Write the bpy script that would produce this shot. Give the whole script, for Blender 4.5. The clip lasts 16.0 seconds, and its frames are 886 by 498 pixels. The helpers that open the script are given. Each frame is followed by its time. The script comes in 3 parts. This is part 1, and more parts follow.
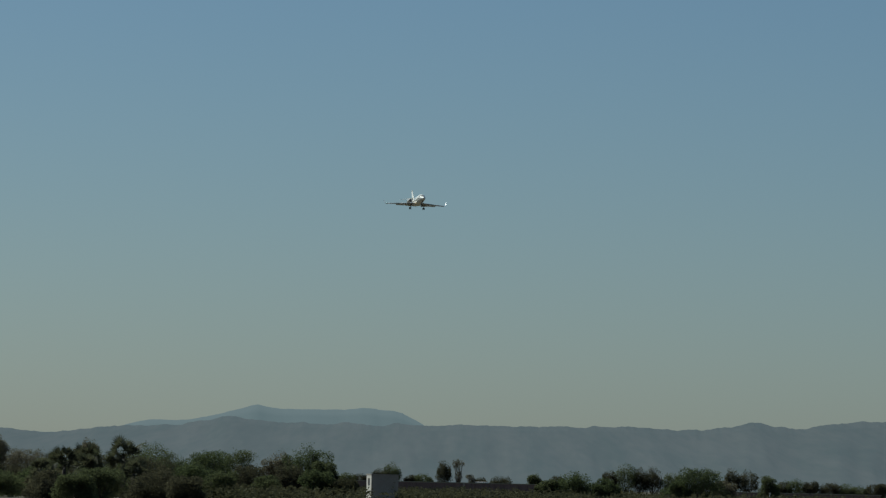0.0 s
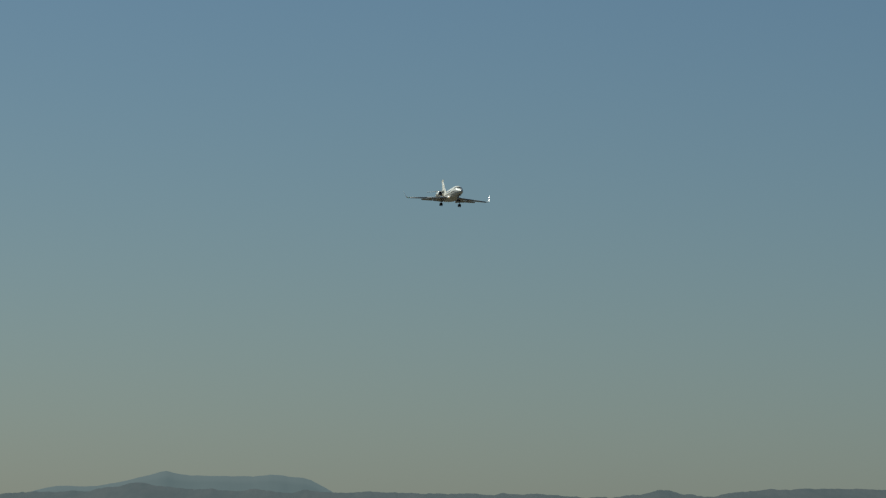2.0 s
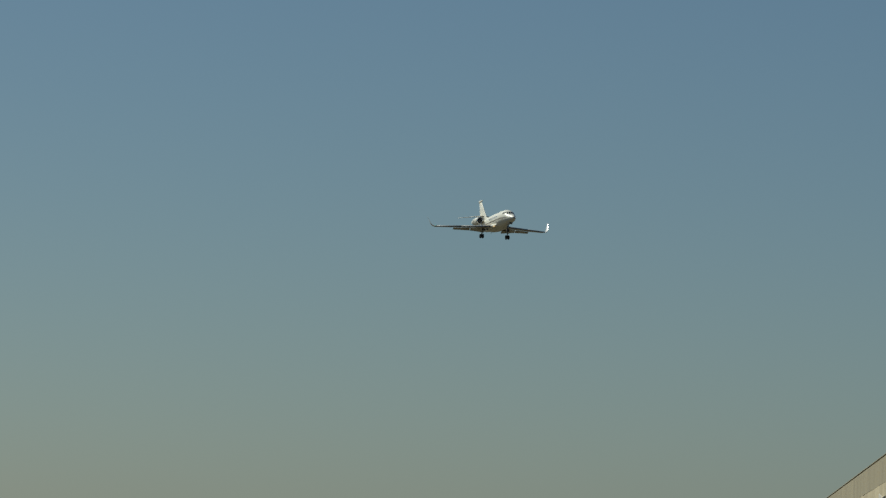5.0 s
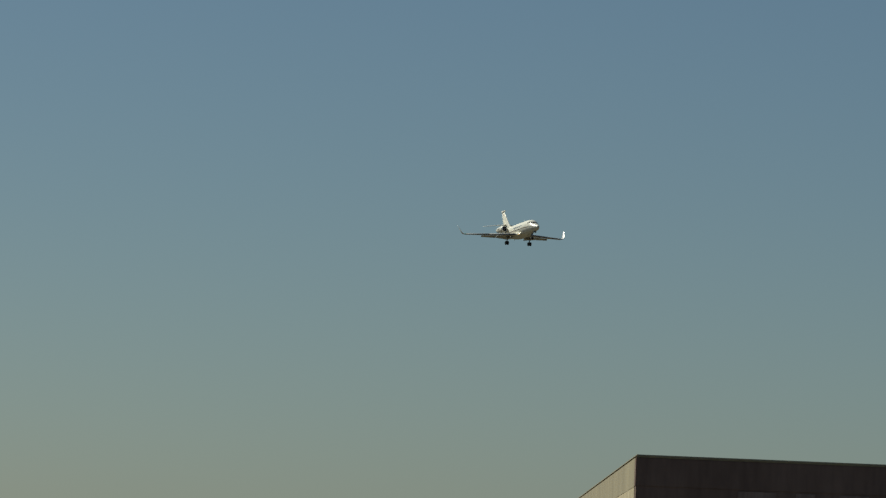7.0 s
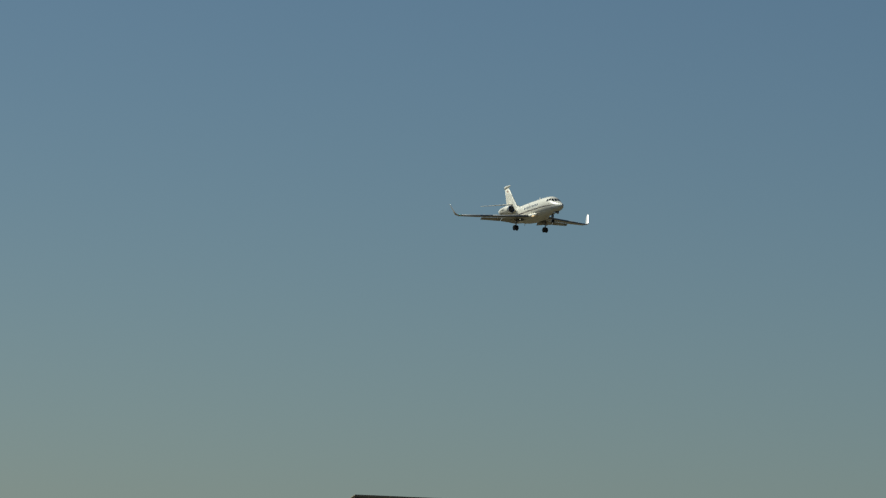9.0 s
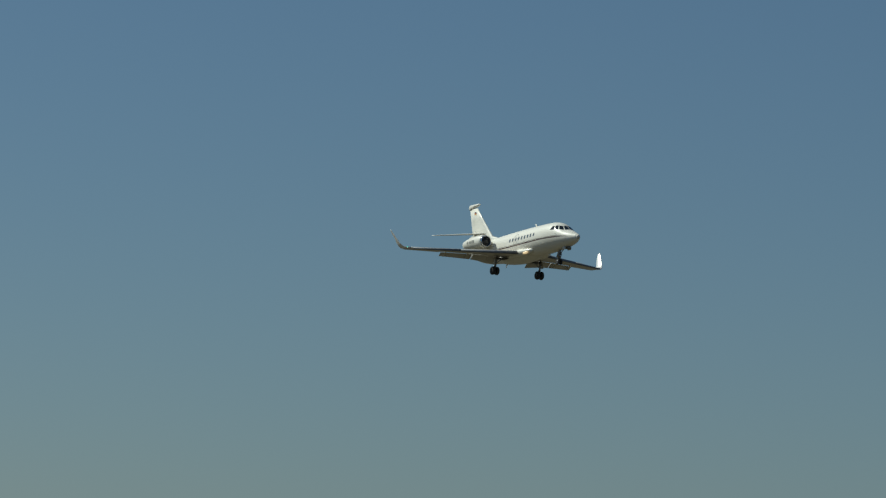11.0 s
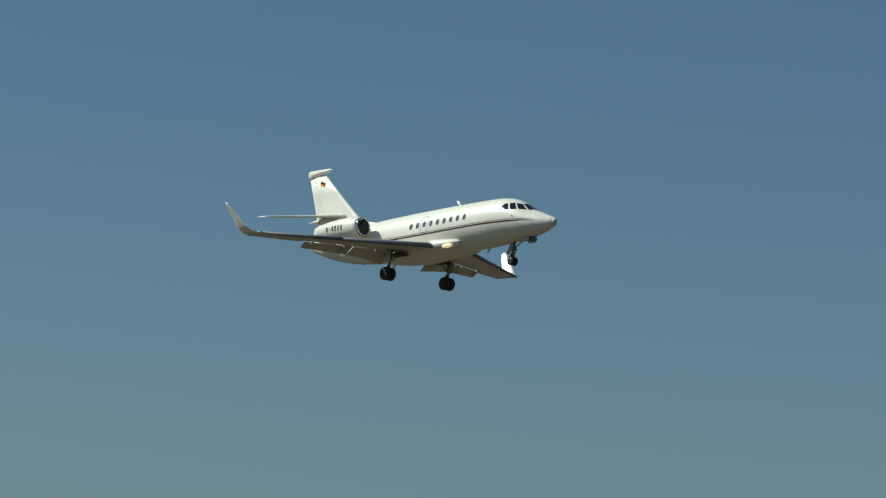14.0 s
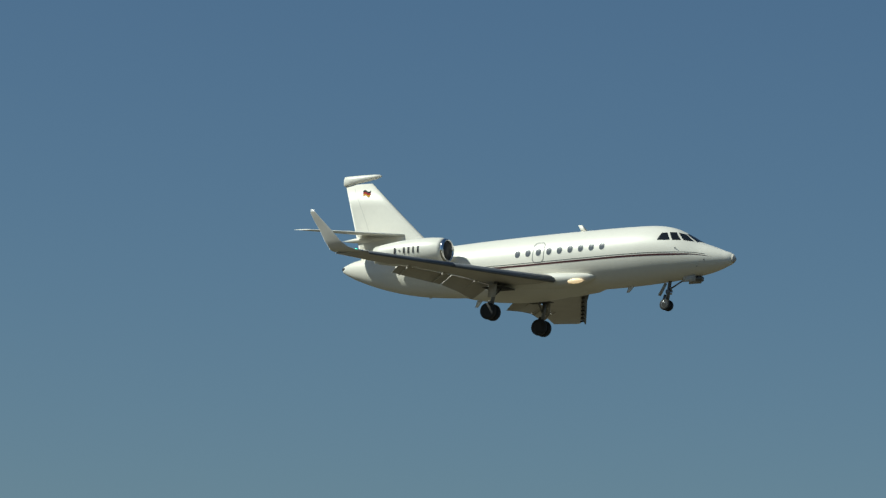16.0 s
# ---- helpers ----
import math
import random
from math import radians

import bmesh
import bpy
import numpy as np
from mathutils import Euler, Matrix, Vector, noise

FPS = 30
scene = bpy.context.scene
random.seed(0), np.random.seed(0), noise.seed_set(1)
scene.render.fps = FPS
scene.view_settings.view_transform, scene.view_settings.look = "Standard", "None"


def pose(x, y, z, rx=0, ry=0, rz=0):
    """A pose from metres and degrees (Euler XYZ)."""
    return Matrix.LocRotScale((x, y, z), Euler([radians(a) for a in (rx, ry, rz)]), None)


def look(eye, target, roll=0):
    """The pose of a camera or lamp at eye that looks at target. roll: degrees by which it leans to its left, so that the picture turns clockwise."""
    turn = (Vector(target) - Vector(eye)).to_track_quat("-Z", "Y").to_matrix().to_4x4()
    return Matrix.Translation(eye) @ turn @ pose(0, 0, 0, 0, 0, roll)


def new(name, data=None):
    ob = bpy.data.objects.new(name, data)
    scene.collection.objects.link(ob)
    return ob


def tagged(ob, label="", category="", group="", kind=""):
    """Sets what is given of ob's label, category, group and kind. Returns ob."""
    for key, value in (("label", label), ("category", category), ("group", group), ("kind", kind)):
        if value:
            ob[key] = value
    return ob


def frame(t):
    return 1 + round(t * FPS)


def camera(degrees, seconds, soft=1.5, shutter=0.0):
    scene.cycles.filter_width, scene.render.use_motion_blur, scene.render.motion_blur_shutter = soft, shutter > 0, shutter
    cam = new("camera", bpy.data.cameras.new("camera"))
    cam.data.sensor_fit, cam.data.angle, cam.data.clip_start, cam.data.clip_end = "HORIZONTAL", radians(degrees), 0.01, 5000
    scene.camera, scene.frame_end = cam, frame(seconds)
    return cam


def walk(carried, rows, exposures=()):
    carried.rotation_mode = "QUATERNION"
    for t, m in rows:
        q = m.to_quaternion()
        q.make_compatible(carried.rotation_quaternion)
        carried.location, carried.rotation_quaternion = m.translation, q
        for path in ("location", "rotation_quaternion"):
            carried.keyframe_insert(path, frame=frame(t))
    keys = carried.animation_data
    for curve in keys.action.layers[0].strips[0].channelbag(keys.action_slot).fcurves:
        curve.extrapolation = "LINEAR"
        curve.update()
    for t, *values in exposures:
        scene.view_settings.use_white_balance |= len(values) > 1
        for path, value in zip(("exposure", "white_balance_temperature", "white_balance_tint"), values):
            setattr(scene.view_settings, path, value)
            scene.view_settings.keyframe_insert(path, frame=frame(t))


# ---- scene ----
cam = camera(11.197, 16.0, soft=1.3)
EYE = Vector((0, 0, 2.0))


def aim(pan, tilt, lean):
    """The camera's pose: pan to the right of the y axis, tilt over the horizon, lean."""
    p, q = radians(pan), radians(tilt)
    way = Vector((math.sin(p) * math.cos(q), math.cos(p) * math.cos(q), math.sin(q)))
    return look(EYE, EYE + way * 100, lean)


VIEW = [  # seconds, pan, tilt and lean in degrees
    (0, 0.000, 2.979, 1.30), (0.5, 0.315, 3.309, 1.29), (1, 0.430, 3.653, 1.28), (1.5, 0.788, 3.867, 1.30),
    (2, 1.132, 3.853, 1.38), (2.5, 1.719, 3.875, 1.49), (3, 2.312, 4.375, 1.60), (3.5, 2.556, 4.411, 1.71),
    (4, 2.614, 4.323, 1.83), (4.2, 2.689, 4.410, 1.88), (4.9, 3.680, 4.541, 2.05), (5.6, 5.290, 4.528, 2.20),
    (6.3, 6.540, 4.618, 2.30), (6.5, 6.737, 4.686, 2.32), (7, 7.274, 4.857, 2.34), (7.5, 7.867, 4.720, 2.34),
    (8, 8.636, 4.866, 2.33), (8.5, 9.716, 5.118, 2.31), (9, 10.826, 5.507, 2.30), (9.7, 12.435, 5.887, 2.30),
    (10.6, 14.780, 6.073, 2.30), (11.5, 18.039, 5.850, 2.30), (11.8, 19.403, 5.677, 2.30), (12, 20.094, 5.719, 2.30),
    (12.2, 20.650, 5.745, 2.30), (12.5, 21.593, 5.852, 2.30), (12.8, 23.144, 6.135, 2.30), (13, 24.340, 6.334, 2.30),
    (13.2, 25.757, 6.529, 2.30), (13.5, 27.784, 6.736, 2.30), (13.7, 29.490, 6.832, 2.30), (13.8, 30.622, 6.866, 2.30),
    (14, 32.777, 6.975, 2.30), (14.2, 34.458, 7.124, 2.30), (14.5, 36.027, 7.331, 2.30), (14.8, 37.651, 7.534, 2.30),
    (15, 39.026, 7.670, 2.30), (15.2, 40.414, 7.828, 2.30), (15.5, 42.548, 8.032, 2.30), (15.7, 44.195, 8.210, 2.30),
    (16, 46.881, 8.460, 2.30),
]
walk(cam, [(r[0], aim(r[1], r[2], r[3])) for r in VIEW], exposures=[(0, -0.33, 5100, 0), (1, -0.43, 5250, 0), (4, -0.45, 5350, -1), (6.5, -0.33, 5800, 0), (7.5, -0.37, 5760, 0), (9, -0.37, 5560, 0), (11.5, -0.42, 5280, -1), (13.5, -0.27, 5280, -1), (16, -0.19, 5280, -1)])

# ---- sky and sun ----
SUN_AZ, SUN_EL = -51.0, 45.0   # degrees right of the y axis, over the horizon
world = bpy.data.worlds.new("sky")
scene.world = world
world.use_nodes = True
wn, wl = world.node_tree.nodes, world.node_tree.links
sky = wn.new("ShaderNodeTexSky")
sky.sky_type, sky.sun_disc = "NISHITA", False
sky.sun_elevation, sky.sun_rotation = radians(SUN_EL), radians(SUN_AZ)
sky.air_density, sky.dust_density, sky.ozone_density, sky.altitude = 1.0, 0.5, 1.6, 0
wl.new(sky.outputs[0], wn["Background"].inputs["Color"])
wn["Background"].inputs["Strength"].default_value = 0.05
sun_data = bpy.data.lights.new("sun", "SUN")
sun_data.energy, sun_data.angle, sun_data.color = 5.25, radians(0.53), (1.0, 0.87, 0.66)
sun = new("sun", sun_data)
sa, se = radians(SUN_AZ), radians(SUN_EL)
SUN_WAY = Vector((math.sin(sa) * math.cos(se), math.cos(sa) * math.cos(se), math.sin(se)))
sun.matrix_world = look(SUN_WAY * 100, (0, 0, 0))


# ---- materials ----
def material(name, colour, rough=0.6, metal=0.0, other=None, scale=3.0, fine=40.0, bump=0.0, coat=0.0,
             glow=None, power=0.0, detail=6.0, by_island=0.0, mix=1.0, stretch=(1, 1, 1), through_light=0.0, sheen=0.5, coat_rough=0.06):
    """A surface whose colour drifts between two tones at two scales, with fine relief."""
    m = bpy.data.materials.new(name)
    m.use_nodes = True
    nt = m.node_tree
    n, l = nt.nodes, nt.links
    b = n["Principled BSDF"]
    b.inputs["Roughness"].default_value, b.inputs["Metallic"].default_value = rough, metal
    b.inputs["Coat Weight"].default_value, b.inputs["Coat Roughness"].default_value = coat, coat_rough
    b.inputs["Specular IOR Level"].default_value = sheen
    other = other or tuple(c * 0.82 for c in colour)
    tc, mp = n.new("ShaderNodeTexCoord"), n.new("ShaderNodeMapping")
    mp.inputs["Scale"].default_value = stretch
    l.new(tc.outputs["Object"], mp.inputs["Vector"])
    big, small = n.new("ShaderNodeTexNoise"), n.new("ShaderNodeTexNoise")
    for node, s in ((big, scale), (small, fine)):
        l.new(mp.outputs[0], node.inputs["Vector"])
        node.inputs["Scale"].default_value, node.inputs["Detail"].default_value = s, detail
    add = n.new("ShaderNodeMix")
    add.inputs[0].default_value = 0.4
    l.new(big.outputs[0], add.inputs[2]), l.new(small.outputs[0], add.inputs[3])
    ramp = n.new("ShaderNodeValToRGB")
    ramp.color_ramp.elements[0].position, ramp.color_ramp.elements[1].position = 0.5 - 0.2 / mix, 0.5 + 0.2 / mix
    ramp.color_ramp.elements[0].color, ramp.color_ramp.elements[1].color = (*other, 1), (*colour, 1)
    l.new(add.outputs[0], ramp.inputs[0])
    out = ramp.outputs[0]
    if by_island:
        geo, hsv = n.new("ShaderNodeNewGeometry"), n.new("ShaderNodeHueSaturation")
        rng = n.new("ShaderNodeMapRange")
        rng.inputs[3].default_value, rng.inputs[4].default_value = 1 - by_island, 1 + by_island
        l.new(geo.outputs["Random Per Island"], rng.inputs[0]), l.new(rng.outputs[0], hsv.inputs["Value"])
        l.new(out, hsv.inputs["Color"])
        out = hsv.outputs[0]
    l.new(out, b.inputs["Base Color"])
    if bump:
        bp = n.new("ShaderNodeBump")
        bp.inputs["Strength"].default_value, bp.inputs["Distance"].default_value = bump, 0.02
        l.new(add.outputs[0], bp.inputs["Height"]), l.new(bp.outputs[0], b.inputs["Normal"])
    if through_light:
        tr, mx = n.new("ShaderNodeBsdfTranslucent"), n.new("ShaderNodeMixShader")
        l.new(out, tr.inputs["Color"])
        mx.inputs[0].default_value = through_light
        l.new(b.outputs[0], mx.inputs[1]), l.new(tr.outputs[0], mx.inputs[2])
        l.new(mx.outputs[0], n["Material Output"].inputs["Surface"])
    if glow:
        b.inputs["Emission Color"].default_value, b.inputs["Emission Strength"].default_value = (*glow, 1), power
    return m


PAINT = material("white_aircraft_paint", (0.84, 0.81, 0.72), 0.44, other=(0.78, 0.75, 0.665), scale=0.7, fine=6, coat=0.16, coat_rough=0.16)
WINGLET = material("polished_winglet", (0.84, 0.82, 0.78), 0.31, 0.32, other=(0.80, 0.78, 0.73), scale=0.8, fine=6, coat=0.6)
BELLY = material("grey_wing_paint", (0.60, 0.565, 0.50), 0.5, other=(0.49, 0.46, 0.405), scale=0.9, fine=9, coat=0.2)
METAL = material("bare_aluminium", (0.62, 0.63, 0.65), 0.3, 0.9, scale=2, fine=30)
SLAT = material("dull_slat_metal", (0.19, 0.20, 0.22), 0.62, 0.2, other=(0.14, 0.148, 0.165), scale=1.5, fine=20)
NOSE_SHADE = material("nose_shade_tint", (0.60, 0.57, 0.51), 0.5, other=(0.52, 0.49, 0.44), scale=3)
LIP = material("polished_lip", (0.8, 0.8, 0.8), 0.12, 1.0, scale=2, fine=30)
STEEL = material("dull_gear_steel", (0.28, 0.28, 0.28), 0.45, 0.5, other=(0.14, 0.14, 0.14), scale=4, fine=40)
# near-black for dark fittings, and for the shade inside openings
DARK = material("dark_cavity", (0.02, 0.02, 0.022), 0.6, scale=3)
RUBBER = material("tyre_rubber", (0.022, 0.022, 0.024), 0.8, other=(0.035, 0.034, 0.032), scale=6, fine=60)
GLASS = material("dark_cockpit_glass", (0.015, 0.017, 0.02), 0.05, scale=2)
PORT_GLASS = material("cabin_window_glass", (0.13, 0.14, 0.15), 0.15, scale=2, coat=1.0)
MAROON = material("maroon_stripe", (0.07, 0.014, 0.018), 0.4, other=(0.05, 0.011, 0.014), scale=2)
BLACK = material("black_paint", (0.015, 0.015, 0.016), 0.4, scale=2)
INK = material("faded_black_lettering", (0.05, 0.045, 0.045), 0.5, other=(0.035, 0.032, 0.032), scale=3)
LINE = material("panel_gap", (0.25, 0.25, 0.24), 0.6, other=(0.18, 0.18, 0.17), scale=3)
RED = material("red_paint", (0.45, 0.02, 0.02), 0.4, scale=2)
GOLD = material("gold_paint", (0.75, 0.42, 0.03), 0.4, scale=2)
LAMP = material("warm_landing_light", (0.8, 0.7, 0.5), 0.2, glow=(1.0, 0.62, 0.28), power=0.8, scale=3)
NAV_GREEN = material("green_nav_light", (0.1, 0.6, 0.4), 0.2, glow=(0.12, 1.0, 0.5), power=1.2)
NAV_RED = material("red_nav_light", (0.6, 0.1, 0.1), 0.2, glow=(1.0, 0.15, 0.1), power=0.1)


# ---- mesh helpers ----
def part(name, bm, mat, parent=None, label="", smooth=True, mats=()):
    me = bpy.data.meshes.new(name)
    bmesh.ops.recalc_face_normals(bm, faces=bm.faces)
    bm.to_mesh(me)
    bm.free()
    for q in (mat, *mats):
        me.materials.append(q)
    if smooth:
        me.shade_smooth()
    ob = new(name, me)
    if parent:
        ob.parent = parent
    if label:
        tagged(ob, label)
    return ob


def loft(rings, bm=None, caps=True, closed=True):
    """A skin through rings of equal length."""
    bm = bm or bmesh.new()
    vs = [[bm.verts.new(p) for p in r] for r in rings]
    k = len(rings[0])
    for a, b in zip(vs, vs[1:]):
        for i in range(k if closed else k - 1):
            bm.faces.new((a[i], a[(i + 1) % k], b[(i + 1) % k], b[i]))
    if caps and closed:
        bm.faces.new(vs[0]), bm.faces.new(vs[-1])
    return bm


def rod(a, b, r0, r1=None, seg=10, bm=None):
    a, b = Vector(a), Vector(b)
    w = (b - a).normalized()
    u = w.orthogonal().normalized()
    v = w.cross(u)
    ring = lambda c, r: [c + r * (math.cos(t) * u + math.sin(t) * v) for t in (2 * math.pi * i / seg for i in range(seg))]
    return loft([ring(a, r0), ring(b, r0 if r1 is None else r1)], bm)


def slab(c, size, bm=None, turn=None, bevel=0.0):
    bm = bm or bmesh.new()
    q = bmesh.ops.create_cube(bm, size=1, matrix=Matrix.Translation(c) @ (turn or Matrix()) @ Matrix.Diagonal((*size, 1)))
    if bevel:
        es = {e for v in q["verts"] for e in v.link_edges}
        bmesh.ops.bevel(bm, geom=list(es), offset=bevel, segments=2, affect="EDGES")
    return bm


def spin(profile, centre, axis="x", seg=32, bm=None):
    """A solid turned round an axis: profile of (along, radius)."""
    c, rings = Vector(centre), []
    for d, r in profile:
        ring = []
        for i in range(seg):
            t = 2 * math.pi * i / seg
            p = Vector((d, r * math.cos(t), r * math.sin(t)))
            ring.append(c + (p if axis == "x" else Vector((p.y, p.x, p.z))))
        rings.append(ring)
    return loft(rings, bm)


def foil(le, chord, thick, cant=0.0, droop=0.0, n=11, end=1.0, sym=False):
    """A wing section at its leading edge; cant turns the span upwards, droop the trailing edge down (radians)."""
    xs = [0.5 * (1 - math.cos(math.pi * i / (n - 1))) * end for i in range(n)]
    yt = lambda x: 5 * thick * (0.2969 * math.sqrt(x) - 0.126 * x - 0.3516 * x * x + 0.2843 * x ** 3 - 0.1036 * x ** 4)
    camber = lambda x: 0 if sym else 0.06 * x * (1 - x)
    pts = [(x, camber(x) + yt(x)) for x in xs] + [(x, camber(x) - yt(x)) for x in reversed(xs[1:])]
    up = Vector((0, -math.sin(cant), math.cos(cant)))
    out = []
    for x, h in pts:
        x2, h2 = x * math.cos(droop) + h * math.sin(droop), -x * math.sin(droop) + h * math.cos(droop)
        out.append(Vector(le) + Vector((-x2 * chord, 0, 0)) + up * (h2 * chord))
    return out


def mirror(rings):
    return [[Vector((p.x, -p.y, p.z)) for p in r] for r in rings]


def hermite(xs, ys, x):
    m = np.gradient(np.array(ys, float), np.array(xs, float))
    i = min(max(int(np.searchsorted(xs, x)) - 1, 0), len(xs) - 2)
    h = xs[i + 1] - xs[i]
    q = min(max((x - xs[i]) / h, 0), 1)
    return ((2 * q ** 3 - 3 * q * q + 1) * ys[i] + (q ** 3 - 2 * q * q + q) * h * m[i]
            + (3 * q * q - 2 * q ** 3) * ys[i + 1] + (q ** 3 - q * q) * h * m[i + 1])


# ---- the jet: x forward from the nose tip, y to its left, z up ----
BODY = [(0, .02, -.28, -.33), (.12, .15, -.11, -.45), (.5, .37, .08, -.62), (1.0, .59, .29, -.78), (1.6, .80, .52, -.90),
        (2.15, .95, .84, -.98), (2.7, 1.05, 1.14, -1.05), (3.3, 1.13, 1.32, -1.10), (4.0, 1.19, 1.40, -1.15),
        (5.0, 1.23, 1.42, -1.20), (7, 1.24, 1.40, -1.24), (11, 1.24, 1.30, -1.26), (13, 1.20, 1.22, -1.23),
        (14.5, 1.08, 1.14, -1.16), (16, .9, 1.06, -1.0), (17.5, .68, 1.02, -.68), (18.8, .45, .88, -.26),
        (19.6, .24, .72, .08), (20.0, .08, .56, .32)]
BX = [s[0] for s in BODY]


def hull(d):
    """Half width, top and bottom of the fuselage d metres behind the nose."""
    return [hermite(BX, [s[k] for s in BODY], d) for k in (1, 2, 3)]


def skin(d, z, side, lift=0.006):
    """The point of the fuselage's side at d metres and height z."""
    w, t, b = hull(d)
    c, h = (t + b) / 2, (t - b) / 2
    s = min(max((z - c) / h, -0.999), 0.999)
    k = math.sqrt(1 - s * s)
    nrm = Vector((0, k / w, s / h)).normalized()
    return Vector((-d, side * (w * k + nrm.y * lift), z + nrm.z * lift))


def roof(d, y, lift=0.006):
    w, t, b = hull(d)
    c, h = (t + b) / 2, (t - b) / 2
    return Vector((-d + lift * 0.5, y, c + h * math.sqrt(max(1 - (y / w) ** 2, 0.001)) + lift))


def patch(fn, nu=8, nv=5, bm=None):
    """A thin sheet from fn(u, v), u and v from 0 to 1."""
    bm = bm or bmesh.new()
    g = [[bm.verts.new(fn(i / nu, j / nv)) for j in range(nv + 1)] for i in range(nu + 1)]
    for i in range(nu):
        for j in range(nv):
            bm.faces.new((g[i][j], g[i + 1][j], g[i + 1][j + 1], g[i][j + 1]))
    return bm


def quad_map(c, u, v):
    a = [c[0][k] * (1 - u) + c[1][k] * u for k in (0, 1)]
    b = [c[3][k] * (1 - u) + c[2][k] * u for k in (0, 1)]
    return a[0] * (1 - v) + b[0] * v, a[1] * (1 - v) + b[1] * v


def wheel(parent, c, r, w, hub=None):
    tyre = part("tyre", spin([(-w / 2, r * .55), (-w / 2, r * .85), (-w * .35, r * .97), (0, r), (w * .35, r * .97), (w / 2, r * .85), (w / 2, r * .55)], c, "y", 24), RUBBER, parent)
    part("rim", spin([(-w * .47, r * .02), (-w * .47, r * .5), (-w * .53, r * .58), (w * .53, r * .58), (w * .47, r * .5), (w * .47, r * .02)], c, "y", 20), hub or STEEL, tyre)


def build_jet():
    jet = tagged(new("business_jet"), "white twin-engined business jet on approach, gear and flaps down", "aircraft")
    rings = []
    for i in range(97):
        d = 20.0 * (0.5 * (1 - math.cos(math.pi * i / 96)) * .5 + .5 * i / 96)
        w, t, b = hull(d)
        c, h = (t + b) / 2, (t - b) / 2
        rings.append([Vector((-d, w * math.cos(a), c + h * math.sin(a))) for a in (2 * math.pi * j / 40 for j in range(40))])
    part("fuselage", loft(rings), PAINT, jet, "glossy white fuselage")
    # thin cap over the nose, its greyer colour standing for shade at the tip
    rings = []
    for d in (.005, .03, .06, .10, .15):
        w, t, b = hull(d)
        c, h = (t + b) / 2, (t - b) / 2
        rings.append([Vector((-d + .006, (w + .003) * math.cos(a), c + (h + .003) * math.sin(a))) for a in (2 * math.pi * j / 40 for j in range(40))])
    part("nose_tip_shade", loft(rings), NOSE_SHADE, jet, "nose tip tinted greyer for its shade")
    # wing fairing under the body
    rings = []
    for i in range(25):
        q = i / 24
        d = 6.7 + 7.4 * q
        g = math.sin(math.pi * q) ** .6 if 0 < q < 1 else .02
        rings.append([Vector((-d, 1.42 * g * math.cos(a), -.95 + (.45 if math.sin(a) > 0 else .62) * g * math.sin(a))) for a in (2 * math.pi * j / 28 for j in range(28))])
    part("wing_fairing", loft(rings), PAINT, jet)
    part("tail_exhaust", spin([(-.12, .02), (-.12, .09), (.12, .16), (.2, .02)], (-19.9, 0, .45)), DARK, jet)
    # cockpit glass
    for s in (-1, 1):
        for q in (((3.34, .58), (2.77, .56), (2.98, .92), (3.22, .92)), ((2.66, .555), (2.30, .545), (2.64, .94), (2.90, .94)),
                  ((2.20, .54), (1.80, .49), (2.28, .86), (2.56, .93))):
            part("cockpit_window", patch(lambda u, v: skin(*quad_map(q, u, v), s, .008)), GLASS, jet, "dark cockpit pane")
        q = ((1.70, .43), (1.58, .03), (2.28, .03), (2.26, .30))
        part("windscreen", patch(lambda u, v: roof(quad_map(q, u, v)[0], s * quad_map(q, u, v)[1], .012)), GLASS, jet, "dark windscreen pane")
        # cabin windows
        for k in range(9):
            d0 = 5.98 + .528 * k

            def oval(u, v, d0=d0):
                a, r = 2 * math.pi * u, max(v, .02)
                return skin(d0 + .125 * r * math.copysign(abs(math.cos(a)) ** .8, math.cos(a)), .45 - .026 * (d0 - 5.98) + .165 * r * math.copysign(abs(math.sin(a)) ** .8, math.sin(a)), s, .007)
            part("cabin_window", patch(oval, 20, 2), PORT_GLASS, jet, "oval dark cabin window")
        # stripe: maroon band and a thin black line over it
        zs = lambda d: hermite([.9, 1.6, 2.6, 4, 7, 10, 13.2], [-.22, -.11, -.06, -.04, -.085, -.155, -.20], d)
        part("stripe", patch(lambda u, v: skin(.9 + 12.2 * u, zs(.9 + 12.2 * u) - .075 * min(1, u * 8) * v, s, .006), 60, 1), MAROON, jet, "dark maroon cheat line")
        part("stripe", patch(lambda u, v: skin(1.2 + 11.9 * u, zs(1.2 + 11.9 * u) + .05 + .018 * v, s, .006), 60, 1), BLACK, jet, "thin black cheat line")
        # emergency exit outline
        bm, dc, zc, ww, hh = bmesh.new(), 9.15, .36, .29, .47
        edge = lambda a, k: (dc + (ww - k) * max(-1, min(1, 1.25 * math.cos(a))), zc + (hh - k) * max(-1, min(1, 1.15 * math.sin(a))))
        part("exit_outline", patch(lambda u, v: skin(*edge(2 * math.pi * u, .028 * v), s, .005), 40, 1, bm), LINE, jet)
        # root fairing ahead of the wing, with a lit landing light on the right side
        part("wing_root_fairing", loft([[Vector((-d, s * (y + r * math.cos(a)), z + .8 * r * math.sin(a))) for a in (2 * math.pi * j / 16 for j in range(16))]
                                        for d, y, z, r in ((6.3, .80, -.78, .04), (6.7, .88, -.84, .22), (7.3, .98, -.90, .34), (8.4, 1.1, -.92, .42), (9.8, 1.15, -.95, .38), (10.8, 1.1, -.95, .1))]), PAINT, jet)
